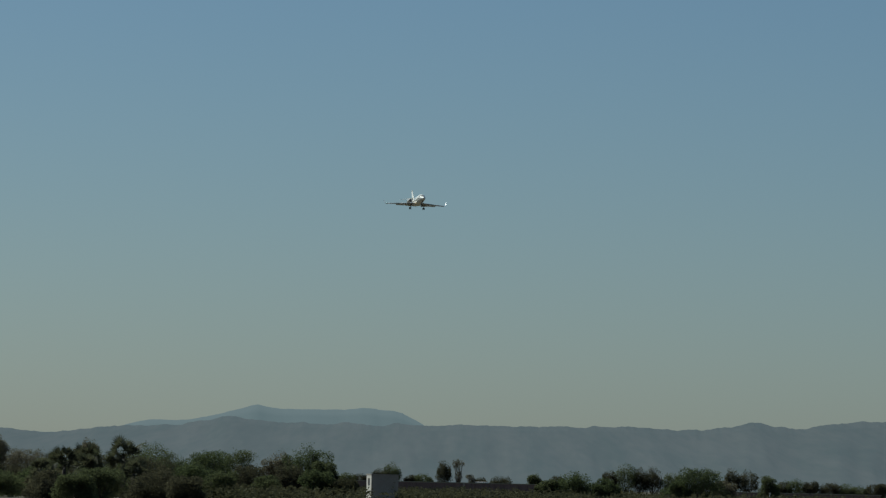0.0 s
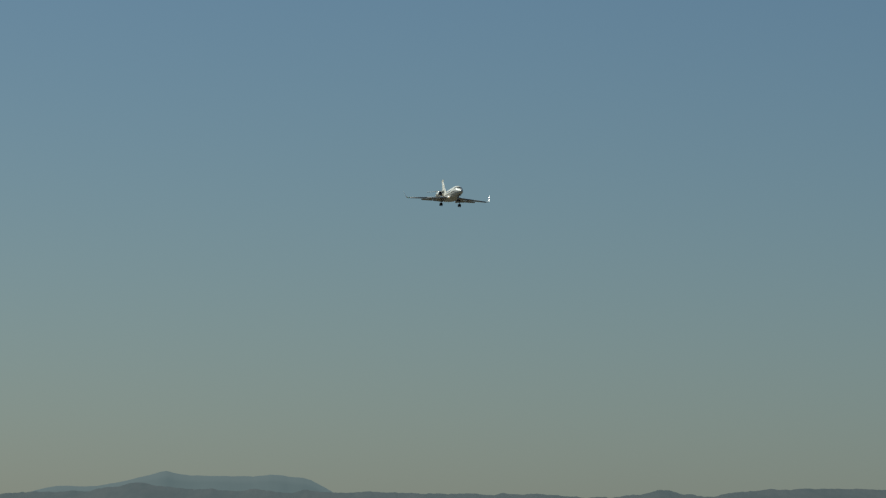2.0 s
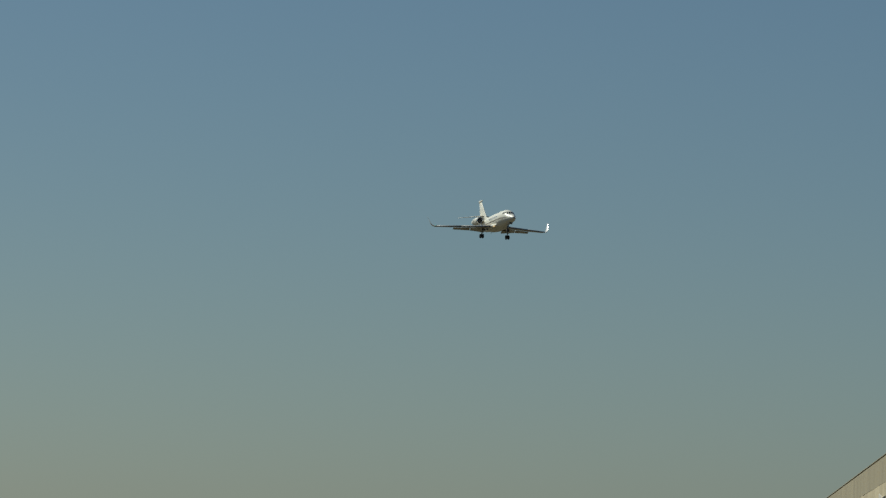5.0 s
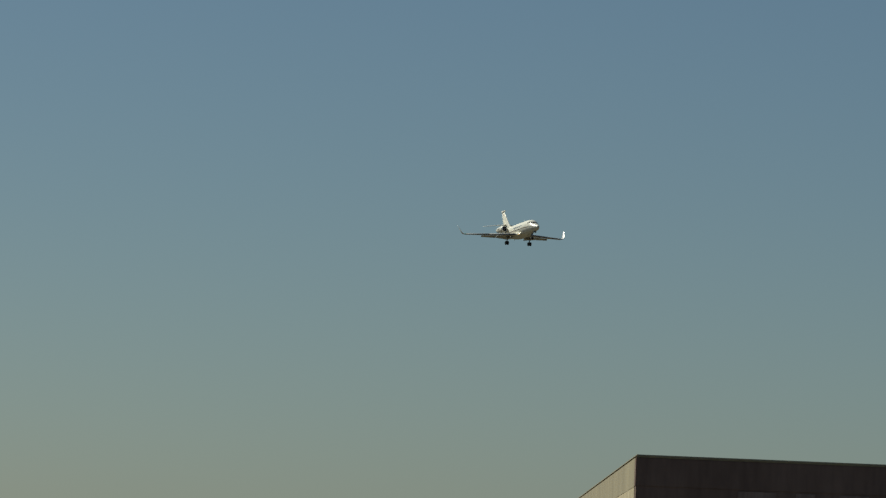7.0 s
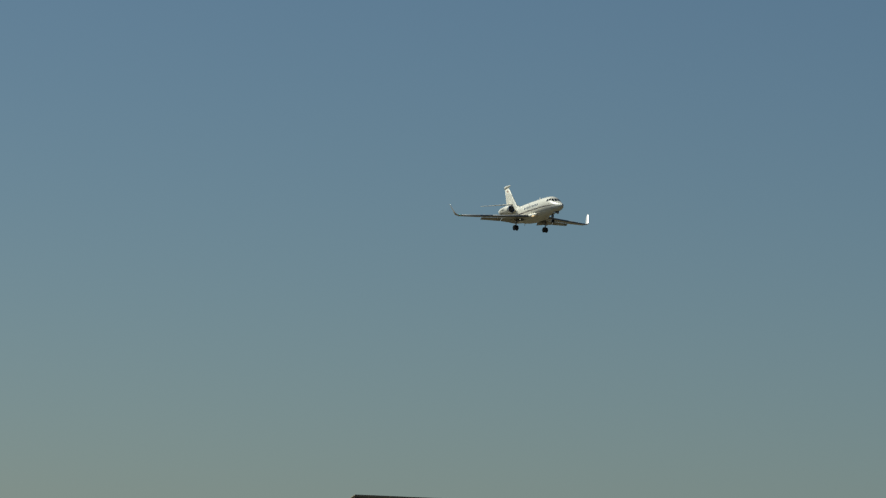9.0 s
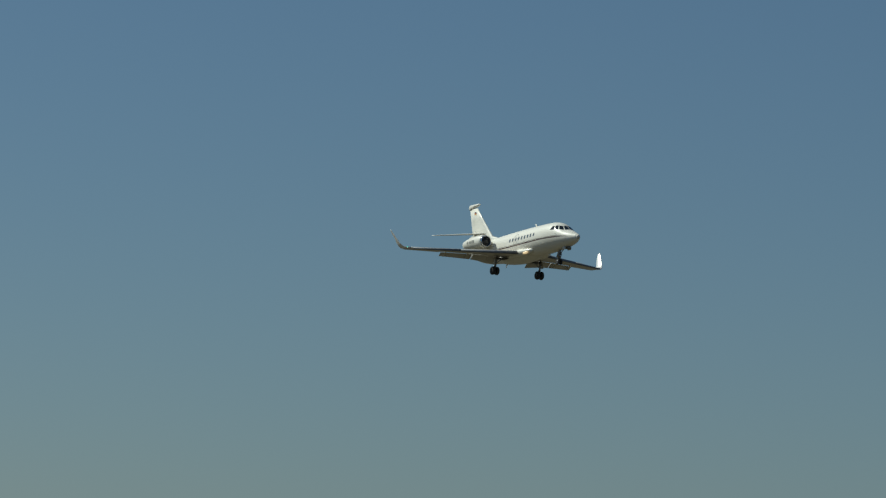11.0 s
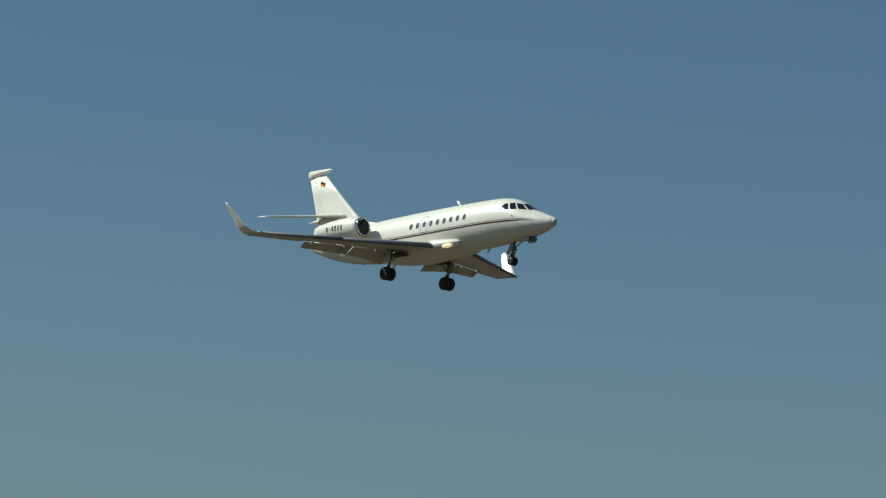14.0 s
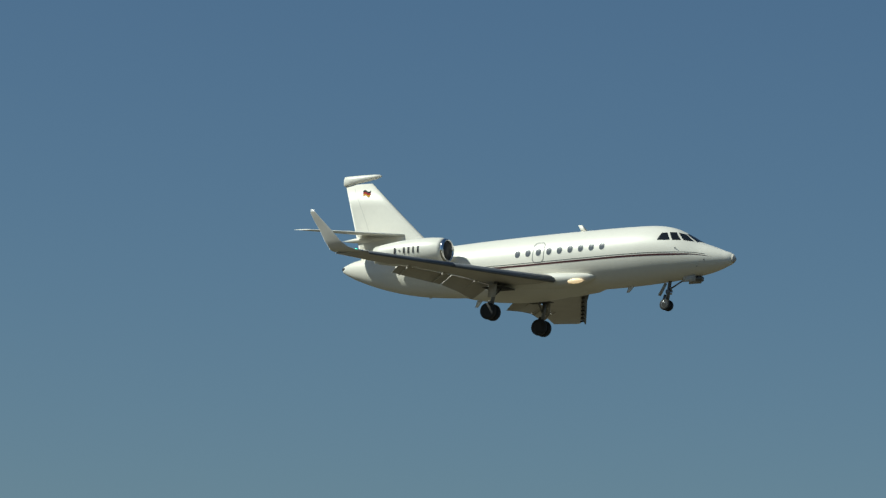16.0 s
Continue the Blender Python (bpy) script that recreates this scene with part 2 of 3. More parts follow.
        if s < 0:
            part("landing_light", spin([(-.42, .01), (-.35, .08), (-.1, .12), (.12, .11), (.3, .07), (.4, .01)], (-7.20, -1.26, -1.03), seg=16), LAMP, jet, "lit warm landing light")

    # wings
    lx = lambda y: -8.25 - .565 * (y - 1.3) + .12 * max(0, 2.4 - y)
    tx = lambda y: -12.25 - (.08 if y < 3.6 else .08 + .345 * (y - 3.6)) * (1 if y >= 3.6 else max(y - 1, 0) / 2.6)
    lz = lambda y: -.88 + .012 * (y - 1.3)
    for s in (-1, 1):
        side = (lambda r: r) if s > 0 else mirror
        cut = .77
        rings = []
        for y in (.3, 1.3, 2.4, 3.6, 5.2, 6.68):
            c = lx(y) - tx(y)
            rings.append(foil((lx(y), y, lz(y)), c, .125 - .004 * y, .035, .02, end=cut))
        for y in (6.7, 8.2, 9.6):
            rings.append(foil((lx(y), y, lz(y)), lx(y) - tx(y), .10, .035, .02))
        part("wing", loft(side(rings)), BELLY, jet, "pale grey swept wing")
        # winglet
        secs = [(-12.94, 9.6, -.78, 1.42, 2), (-13.14, 9.88, -.77, 1.32, 14), (-13.40, 10.13, -.67, 1.06, 36), (-13.70, 10.32, -.40, .90, 58),
                (-14.02, 10.44, .0, .74, 70), (-14.43, 10.57, .45, .54, 73), (-14.74, 10.67, .80, .34, 74), (-14.87, 10.70, .94, .14, 75)]
        part("winglet", loft(side([foil(q[:3], q[3], .10, radians(q[4] * .92), radians(-.18 * q[4])) for q in secs])), WINGLET, jet, "upswept white winglet")
        nav = part("nav_light", spin([(-.10, .01), (-.05, .035), (.03, .035), (.07, .01)], (-13.17, s * 9.83, -.74), seg=12), NAV_GREEN if s < 0 else NAV_RED, jet)
        # flaps, hung below the trailing edge
        for y0, y1 in ((1.5, 3.95), (4.02, 6.62)):
            rs = []
            for y in (y0, (y0 + y1) / 2, y1):
                c = lx(y) - tx(y)
                rs.append(foil((lx(y) - .786 * c, y, lz(y) - .095), .30 * c - .13, .12, .02, radians(36), n=9))
            part("flap", loft(side(rs)), BELLY, jet, "lowered grey flap")
        for y in (2.6, 4.5, 6.3):
            c = lx(y) - tx(y)
            part("flap_track", loft([[Vector((lx(y) - f * c, s * (y + w * math.cos(a)), lz(y) - dz + h * math.sin(a))) for a in (2 * math.pi * j / 10 for j in range(10))]
                                     for f, w, h, dz in ((.62, .01, .02, .06), (.70, .035, .05, .11), (.79, .04, .07, .20), (.89, .035, .05, .36), (.96, .01, .02, .46))]), BELLY, jet)
        # slats, moved forward and down
        for y0, y1 in ((1.55, 5.8), (5.85, 9.5)):
            rs = []
            for y in (y0, (y0 + y1) / 2, y1):
                c = .50 - .028 * y
                rs.append([Vector((lx(y) + .24 - c * a, y, lz(y) - .07 + b * c)) for a, b in ((0, -.16), (.03, -.02), (.14, .13), (.36, .27), (.70, .38), (1, .42), (.97, .38), (.62, .22), (.42, .02), (.34, -.20), (.22, -.34), (.07, -.30))])
            part("slat", loft(side(rs)), SLAT, jet, "dull metal slat")
            for k in range(4):
                y = y0 + (y1 - y0) * (k + .5) / 4
                part("slat_track", slab((lx(y) + .05, s * y, lz(y) - .08), (.22, .06, .06), bevel=.01), DARK, jet)
        # tailplane
        rs = [foil((-16.65 - .76 * (y - .1), y, 1.83 - .06 * y), 2.6 - .455 * (y - .1), .07, -.06, radians(-4), sym=True) for y in (.05, 1.3, 2.6, 3.7)]
        rs.append(foil((-19.58, 3.8, 1.60), .74, .05, -.06, radians(-4), sym=True))
        part("tailplane", loft(side(rs)), PAINT, jet, "white tailplane")
        # engine
        c = (-13.36, s * 1.86, .61)
        eng = part("engine_nacelle", spin([(-.14, .535), (-.3, .58), (-.8, .625), (-1.6, .63), (-2.6, .56), (-3.4, .45), (-3.75, .38), (-3.72, .34), (-3.2, .32)], c), PAINT, jet, "white engine nacelle")
        part("inlet_lip", spin([(-.16, .54), (-.06, .515), (0, .48), (-.02, .45), (-.1, .43), (-.3, .43), (-.5, .44), (-.5, .43), (-.16, .50)], c), LIP, eng, "polished metal inlet lip")
        part("inlet_duct", spin([(-.1, .434), (-.75, .43), (-.76, .02)], c), DARK, eng)
        part("spinner", spin([(-.42, .01), (-.5, .07), (-.62, .12), (-.76, .15)], c, seg=16), STEEL, eng)
        for k in range(20):
            a = 2 * math.pi * k / 20
            u, w = Vector((0, math.cos(a), math.sin(a))), Vector((0, -math.sin(a), math.cos(a)))
            cc = Vector(c) + Vector((-.7, 0, 0))
            part("fan_blade", loft([[cc + u * r - w * .03 * r - Vector((.03, 0, 0)), cc + u * r + w * .06 + Vector((.05, 0, 0)), cc + u * r + w * .07 + Vector((.04, 0, 0))] for r in (.14, .42)]), STEEL, eng)
        part("exhaust", spin([(-3.5, .33), (-3.95, .22), (-4.25, .05)], c), METAL, eng)
        part("pylon", loft([foil((-13.75, s * y, .62), 2.9, .10, 0, 0, sym=True) for y in (.75, 1.55)]), PAINT, jet)
        # registration as plain bars
        for k, wd in enumerate((.085, .09, .085, .09, .08, .085)):
            d0 = 14.58 + .245 * (5 - k)

            def bar(u, v, d0=d0, wd=wd, k=k):
                a = radians(-12 + (26 if k != 1 else 5) * v + (11 if k == 1 else 0))
                r = .632 - max(0, d0 - 15.1) * .05
                return Vector((-d0 - wd * (u - .5), s * (1.86 + (r + .012) * math.cos(a)), .62 + (r + .012) * math.sin(a)))
            part("registration_bar", patch(bar, 2, 3), INK, jet)
        # main gear
        leg = part("main_gear_leg", rod((-10.65, s * 2.2, -1.0), (-10.85, s * 2.26, -2.25), .085), STEEL, jet, "main landing gear leg")
        part("axle", rod((-10.87, s * 1.98, -2.36), (-10.87, s * 2.54, -2.36), .06), STEEL, leg)
        part("shock_strut", rod((-10.8, s * 2.25, -1.9), (-10.87, s * 2.26, -2.38), .06), METAL, leg)
        part("side_brace", rod((-10.72, s * 1.55, -1.2), (-10.8, s * 2.2, -1.68), .04), STEEL, leg)
        part("torque_link", slab((-11.0, s * 2.26, -2.05), (.12, .10, .42), turn=pose(0, 0, 0, 0, 22, 0), bevel=.02), STEEL, leg)
        part("gear_door", slab((-10.72, s * 2.42, -1.45), (.40, .03, .60), turn=pose(0, 0, 0, s * 8, 0, 0), bevel=.012), BELLY, leg, "grey gear door")
        # flat dark slab whose colour stands for the shade of an open bay
        part("gear_bay_shade", slab((-10.8, s * 1.7, -1.245), (1.1, 1.1, .03), bevel=.01), DARK, jet)
        for y in (2.06, 2.46):
            wheel(leg, (-10.87, s * y, -2.36), .375, .25, DARK)
    # tail fin
    rs = []
    for q in (0, .2, .45, .7, 1.0):
        z = .75 + 3.6 * q
        le = -14.72 - 3.90 * q ** .95
        te = -19.05 - 1.0 * q
        rs.append([Vector((p.x, p.z - z, z)) for p in [Vector((w.x, 0, w.z)) for w in foil((le, 0, z), le - te, .10 - .01 * q, 0, 0, sym=True)]])
    part("tail_fin", loft(rs), PAINT, jet, "swept white tail fin")
    part("dorsal_fillet", loft([[Vector((-d, w * math.cos(a), z + h * math.sin(a))) for a in (2 * math.pi * j / 14 for j in range(14))]
                                for d, w, h, z in ((13.9, .02, .02, 1.14), (14.6, .08, .14, 1.10), (15.5, .15, .38, 1.08), (16.6, .15, .5, 1.05), (17.4, .05, .3, 1.0))]), PAINT, jet)
    part("tail_bullet", loft([[Vector((-d, w * math.cos(a), z + h * math.sin(a))) for a in (2 * math.pi * j / 18 for j in range(18))]
                              for d, w, h, z in ((18.14, .01, .01, 4.68), (18.22, .07, .06, 4.67), (18.45, .13, .11, 4.65), (19.0, .17, .16, 4.61), (19.7, .15, .21, 4.56), (20.08, .11, .23, 4.53), (20.14, .05, .19, 4.52))]), PAINT, jet, "white fin-tip fairing")
    part("fin_root_fairing", loft([[Vector((-d, w * math.cos(a), 1.76 + h * math.sin(a))) for a in (2 * math.pi * j / 14 for j in range(14))]
                                   for d, w, h in ((16.9, .02, .02), (17.4, .16, .12), (18.6, .18, .14), (19.5, .12, .10), (20.1, .01, .01))]), PAINT, jet)
    # a small waving flag painted on each side of the fin
    for s in (-1, 1):
        flag = None
        for k, m in enumerate((BLACK, RED, GOLD)):
            def cloth(u, v, k=k):
                x, z = -18.66 - .40 * u, 4.02 - .085 * (k + v) - .05 * math.sin(6.28 * u)
                q = (z - .75) / 3.6
                le, te = -14.72 - 3.90 * q ** .95, -19.05 - 1.0 * q
                f, th = (le - x) / (le - te), .10 - .01 * q
                y = 5 * th * (.2969 * math.sqrt(f) - .126 * f - .3516 * f * f + .2843 * f ** 3 - .1036 * f ** 4) * (le - te)
                return Vector((x, s * (y + .008), z))
            q = part("tail_flag" if flag is None else "flag_band", patch(cloth, 10, 2), m, flag or jet, "small black, red and gold flag" if flag is None else "", smooth=False)
            flag = flag or q
        # rudder hinge line and trim marks
        part("rudder_gap", patch(lambda u, v: Vector((-18.55 - .95 * u - .008 * v, s * (.155 - .035 * u), 1.95 + 2.2 * u)), 6, 1), LINE, jet)
    # nose gear
    leg = part("nose_gear_leg", rod((-3.2, 0, -1.05), (-3.33, 0, -2.1), .08), STEEL, jet, "nose landing gear leg")
    part("drag_brace", rod((-2.55, 0, -1.08), (-3.24, 0, -1.45), .035), STEEL, leg)
    part("torque_link", slab((-3.48, 0, -1.82), (.10, .08, .36), turn=pose(0, 0, 0, 0, 18, 0), bevel=.02), STEEL, leg)
    part("gear_door", slab((-3.56, .0, -1.42), (.05, .22, .62), turn=pose(0, 0, 0, 0, 30, 0), bevel=.015), BELLY, leg, "grey nose gear door")
    for s in (-1, 1):
        part("steering_link", rod((-3.2, s * .12, -1.35), (-3.34, s * .10, -1.95), .03), STEEL, leg)
    part("oleo", rod((-3.29, 0, -1.75), (-3.35, 0, -2.12), .05), METAL, leg)
    part("steering_collar", spin([(-.09, .06), (-.09, .12), (.09, .12), (.09, .06)], (-3.26, 0, -1.55), seg=14), STEEL, leg)
    part("steering_jack", rod((-3.10, -.14, -1.38), (-3.18, .14, -1.52), .045), STEEL, leg)
    part("axle", rod((-3.35, -.2, -2.125), (-3.35, .2, -2.125), .04), STEEL, leg)
    part("taxi_light", spin([(-.05, .02), (-.05, .07), (.03, .08), (.04, .02)], (-3.15, 0, -1.6), seg=14), METAL, leg)
    for y in (-.15, .15):
        wheel(leg, (-3.35, y, -2.125), .245, .15, METAL)
    part("bay_door", slab((-2.12, .28, -1.06), (.62, .03, .30), bevel=.012), BELLY, jet, "open nose bay door")
    part("bay_door", slab((-2.12, -.28, -1.06), (.62, .03, .30), bevel=.012), BELLY, jet, "open nose bay door")
    part("air_scoop", slab((-1.90, .05, -1.05), (.52, .34, .22), bevel=.04), STEEL, jet)
    # aerials and drains
    part("blade_aerial", loft([[Vector((-7.30 - .36 * q - (.36 - .16 * q) * a, b * .03, 1.36 + .34 * q)) for a, b in ((0, 0), (.3, 1), (1, 0), (.3, -1))] for q in (0, 1)]), PAINT, jet)
    for d, z, dz in ((4.95, -1.2, -.26), (12.6, -1.38, -.30), (15.0, -.85, -.28)):
        part("belly_aerial", loft([[Vector((-d - .25 * q - (.30 - .15 * q) * a, b * .02, z + dz * q)) for a, b in ((0, 0), (.3, 1), (1, 0), (.3, -1))] for q in (0, 1)]), PAINT, jet)
    for d, s, z in ((1.25, -1, -.35), (1.25, 1, -.35), (2.5, -1, .18), (2.5, 1, .18), (1.6, -1, -.62)):
        p = skin(d, z, s)
        part("probe", rod(p, p + Vector((.10, s * .06, 0)), .018, .01, 6), DARK, jet)
    return jet


jet = build_jet()


# ---- the land ----
def at(az, dist, z=0.0):
    a = radians(az)
    return Vector((dist * math.sin(a), dist * math.cos(a), z))


GROUND = material("dry_grass_ground", (0.078, 0.07, 0.045), 0.95, other=(0.10, 0.087, 0.057), scale=.02, fine=.4, detail=8, sheen=.12)
# blue-grey distance haze on the near hills is put in as an even glow
HILL_NEAR = material("wooded_hill_haze_glow", (0.012, 0.018, 0.013), 1.0, other=(0.036, 0.035, 0.028), scale=.03, fine=.16, glow=(0.053, 0.0635, 0.0615), power=1.0, detail=9, stretch=(1, .05, .6), mix=1.6)
# thicker haze on the far mountain, again a glow in the material, paler
HILL_FAR = material("far_mountain_haze_glow", (0.02, 0.025, 0.025), 1.0, other=(0.03, 0.03, 0.03), scale=.003, fine=.015, glow=(0.126, 0.150, 0.133), power=1.0)
LEAF = material("olive_leaves", (0.105, 0.118, 0.05), 0.95, other=(0.09, 0.10, 0.046), scale=.4, fine=2, by_island=.14, through_light=.6, sheen=.2)
LEAF_DARK = material("dark_brown_green_leaves", (0.088, 0.082, 0.044), 0.95, other=(0.075, 0.072, 0.044), scale=.4, fine=2, by_island=.14, through_light=.6, sheen=.2)
LEAF_PALE = material("pale_dry_leaves", (0.165, 0.145, 0.09), 0.95, other=(0.105, 0.095, 0.062), scale=.4, fine=2, by_island=.14, through_light=.6, sheen=.2)
LEAF_BRIGHT = material("bright_green_leaves", (0.095, 0.115, 0.045), 0.95, other=(0.075, 0.088, 0.04), scale=.4, fine=2, by_island=.14, through_light=.6, sheen=.2)
PALM_LEAF = material("palm_fronds", (0.06, 0.07, 0.036), 0.5, other=(0.085, 0.08, 0.045), scale=.5, fine=3, by_island=.3, through_light=.5, sheen=.12)
BARK = material("grey_brown_bark", (0.11, 0.085, 0.06), 0.9, other=(0.06, 0.045, 0.035), scale=2, fine=14, bump=.4)
GRASS = material("dry_scrub", (0.105, 0.10, 0.05), 0.95, other=(0.065, 0.064, 0.032), scale=.1, fine=1, by_island=.12, through_light=.3, sheen=.12)
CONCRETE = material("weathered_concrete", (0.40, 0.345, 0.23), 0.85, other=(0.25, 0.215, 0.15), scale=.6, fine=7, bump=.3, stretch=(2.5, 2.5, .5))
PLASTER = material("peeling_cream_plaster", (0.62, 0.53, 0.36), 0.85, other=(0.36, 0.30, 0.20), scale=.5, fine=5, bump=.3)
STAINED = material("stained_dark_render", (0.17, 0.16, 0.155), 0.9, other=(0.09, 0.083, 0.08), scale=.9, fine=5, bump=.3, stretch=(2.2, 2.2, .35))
# stained brown, dark enough to carry the shade of the building's front
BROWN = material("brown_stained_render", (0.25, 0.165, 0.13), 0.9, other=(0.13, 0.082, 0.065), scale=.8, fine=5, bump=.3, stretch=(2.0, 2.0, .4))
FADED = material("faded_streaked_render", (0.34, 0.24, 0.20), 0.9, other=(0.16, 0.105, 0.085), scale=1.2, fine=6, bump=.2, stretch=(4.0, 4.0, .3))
RENDER = material("grey_beige_render", (0.37, 0.315, 0.25), 0.9, other=(0.26, 0.22, 0.175), scale=1.2, fine=8, bump=.2)
ROOFING = material("bitumen_roof", (0.09, 0.088, 0.085), 0.9, other=(0.06, 0.06, 0.06), scale=1, fine=12)
WHITE = material("white_render", (0.62, 0.58, 0.50), 0.8, other=(0.5, 0.46, 0.39), scale=.8, fine=8)
TAR = material("asphalt", (0.06, 0.06, 0.062), 0.9, other=(0.045, 0.045, 0.047), scale=.05, fine=2, sheen=.12)

# ground: one sheet to the horizon
bm = bmesh.new()
rr = [0, 8, 30, 90, 250, 600, 1200, 2200, 3400, 4900]
rows = []
for r in rr[1:]:
    rows.append([bm.verts.new(at(360 * j / 96, r, 0)) for j in range(96)])
mid_v = bm.verts.new((0, 0, 0))
for j in range(96):
    bm.faces.new((mid_v, rows[0][j], rows[0][(j + 1) % 96]))
    for a, b in zip(rows, rows[1:]):
        bm.faces.new((a[j], b[j], b[(j + 1) % 96], a[(j + 1) % 96]))
tagged(part("ground", bm, GROUND), "flat dry olive-brown airfield ground", "ground", kind="structure")


def bell(a, c, w):
    return math.exp(-((a - c) / w) ** 2)


def step(a, lo, hi):
    q = min(max((a - lo) / (hi - lo), 0), 1)
    return q * q * (3 - 2 * q)


def near_el(a):
    e = .735 - .13 * (1 - step(a, -5.1, -3.6)) + .05 * bell(a, -5.6, .35) + .07 * bell(a, -2.62, .3) + .03 * bell(a, .45, .4)
    e += .04 * step(a, .5, 2.4) + .07 * bell(a, 3.95, .27) + .16 * step(a, 3.4, 6.2) - .03 * bell(a, 3.0, .25) - .04 * bell(a, 4.55, .2)
    return e - .06 * (1 - step(a, -3.5, -2.6))


def far_el(a):
    return .55 + .36 * step(a, -3.35, -2.35) * (1 - step(a, -.62, .25)) + .05 * bell(a, -2.33, .14) + .03 * bell(a, -.95, .25) + .19 * step(a, -4.6, -3.5) * (1 - step(a, -3.4, -2.4))


def ridge(name, label, el, mat, dist, foot, back, seed, rough):
    bm, rows = bmesh.new(), []
    n = 900
    for i in range(n + 1):
        a = -8 + 20 * i / n
        h = 2 + dist * math.tan(radians(el(a)))
        crest = rough * noise.fractal(Vector((a * 3.1, seed, 0)), .8, 2.1, 7)
        col = []
        for k in range(13):
            q = k / 12
            d = foot + (dist - foot) * q
            f = q ** 1.25
            z = -4 + (h + 4) * f + crest * q ** 10
            z += (1 - abs(2 * q - 1)) * h * .10 * noise.fractal(Vector((a * 1.9 + q * .8, q * 1.2, seed + 5)), 1.0, 2.1, 3)
            col.append(bm.verts.new(at(a, d, z)))
        col.append(bm.verts.new(at(a, back, -4)))
        rows.append(col)
    for p, q in zip(rows, rows[1:]):
        for k in range(13):
            bm.faces.new((p[k], q[k], q[k + 1], p[k + 1]))
    return tagged(part(name, bm, mat), label, "hills", kind="structure")


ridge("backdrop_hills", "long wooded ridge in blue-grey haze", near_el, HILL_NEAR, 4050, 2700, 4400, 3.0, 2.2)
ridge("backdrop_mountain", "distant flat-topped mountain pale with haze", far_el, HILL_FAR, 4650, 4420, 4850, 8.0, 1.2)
# low hills that close the rest of the horizon
bm, rows = bmesh.new(), []
for i in range(341):
    a = 11.9 + 340.2 * i / 340
    h = 62 + 22 * noise.fractal(Vector((math.cos(radians(a)) * 6, math.sin(radians(a)) * 6, 2)), .9, 2.1, 6)
    e = min(1, (a - 11.5) / 6, (352.6 - a) / 6)
    rows.append([bm.verts.new(at(a, d, z)) for d, z in ((2900, -4), (3500, h * .4 * max(e, .6)), (4100, h * max(e, .8)), (4500, -4))])
for p, q in zip(rows, rows[1:]):
    for k in range(3):
        bm.faces.new((p[k], q[k], q[k + 1], p[k + 1]))
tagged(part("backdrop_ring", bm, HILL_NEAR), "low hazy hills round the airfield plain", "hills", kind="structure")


# ---- trees ----
def leaf_cloud(bm, blobs, count, size, rng, flat=.8, stray=.16):
    """Small leaf sheets scattered through blobs (centre, radii), thicker towards the rim."""
    tot = sum(b[1][0] * b[1][2] for b in blobs)
    for c, r in blobs:
        for _ in range(int(count * r[0] * r[2] / tot)):
            v = Vector((rng.gauss(0, 1), rng.gauss(0, 1), rng.gauss(0, 1))).normalized() * rng.uniform(.3, 1.0) ** .6 * (1 + stray * abs(rng.gauss(0, 1)))
            p = Vector(c) + Vector((v.x * r[0], v.y * r[1], v.z * r[2]))
            p += noise.noise_vector(p * .8) * .38 * min(r) + noise.noise_vector(p * 2.3) * .12 * min(r)
            s = size * rng.uniform(.5, 1.4)
            u = Vector((rng.gauss(0, 1), rng.gauss(0, 1), rng.gauss(0, .6))).normalized()
            w = u.cross(Vector((rng.gauss(0, 1), rng.gauss(0, 1), rng.gauss(0, 1)))).normalized() * flat
            k = u.cross(w) * s * .25
            q = [bm.verts.new(x) for x in (p - u * s, p + w * s * .6 + k, p + u * s, p - w * s * .6 + k)]
            bm.faces.new((q[0], q[1], q[2])), bm.faces.new((q[0], q[2], q[3]))


def tree(name, label, height, width, leaf, seed, count=2600, size=.22, stem=.25, lobes=13, group="", stray=.10, dome=False):
    rng = random.Random(seed)
    t = tagged(new(name), label, "tree" if "tree" in name else "bush", group)
    bm = rod((0, 0, -.1), (rng.uniform(-.2, .2), 0, height * (stem + .2)), .05 * height ** .75, .02 * height ** .75, 8)
    blobs = []
    for k in range(lobes):
        a = 2 * math.pi * (k * .382 + rng.random() * .1)
        q = rng.random()
        rad = width / 2 * (.25 + .55 * math.sqrt(rng.random()))
        z = height * (stem + (1 - stem) * ((.18 if stem > .05 else .06) + (.66 if stem > .05 else .76) * q))
        shrink = 1 - .45 * max(0, q - .5)
        c = Vector((rad * math.cos(a) * shrink, rad * math.sin(a) * shrink, z))
        br = width * rng.uniform(.10, .27)
        blobs.append((c, (br, br, min(br * rng.uniform(.7, 1.0), height * .98 - z if height * .98 - z > .3 else .3))))
        rod((0, 0, height * stem * rng.uniform(.6, 1.1)), c, .02 * height ** .75, .006 * height ** .75, 5, bm)
    blobs.append((Vector((0, 0, height * (stem + (1 - stem) * .5))), (width * .3, width * .3, height * (1 - stem) * .42)))
    if dome:
        c0, r0 = Vector((0, 0, height * .52)), (width * .42, width * .42, height * .44)
        blobs = [(c0, r0)] + [(c0 + Vector((r0[0] * .62 * math.cos(k * 2.4), r0[1] * .62 * math.sin(k * 2.4), r0[2] * rng.uniform(-.3, .5))), (r0[0] * .42, r0[1] * .42, r0[2] * .45)) for k in range(6)]
    part("trunk", bm, BARK, t)
    bm = bmesh.new()
    leaf_cloud(bm, blobs, count, size, rng, stray=stray)
    part("crown", bm, leaf, t, smooth=False)
    return t


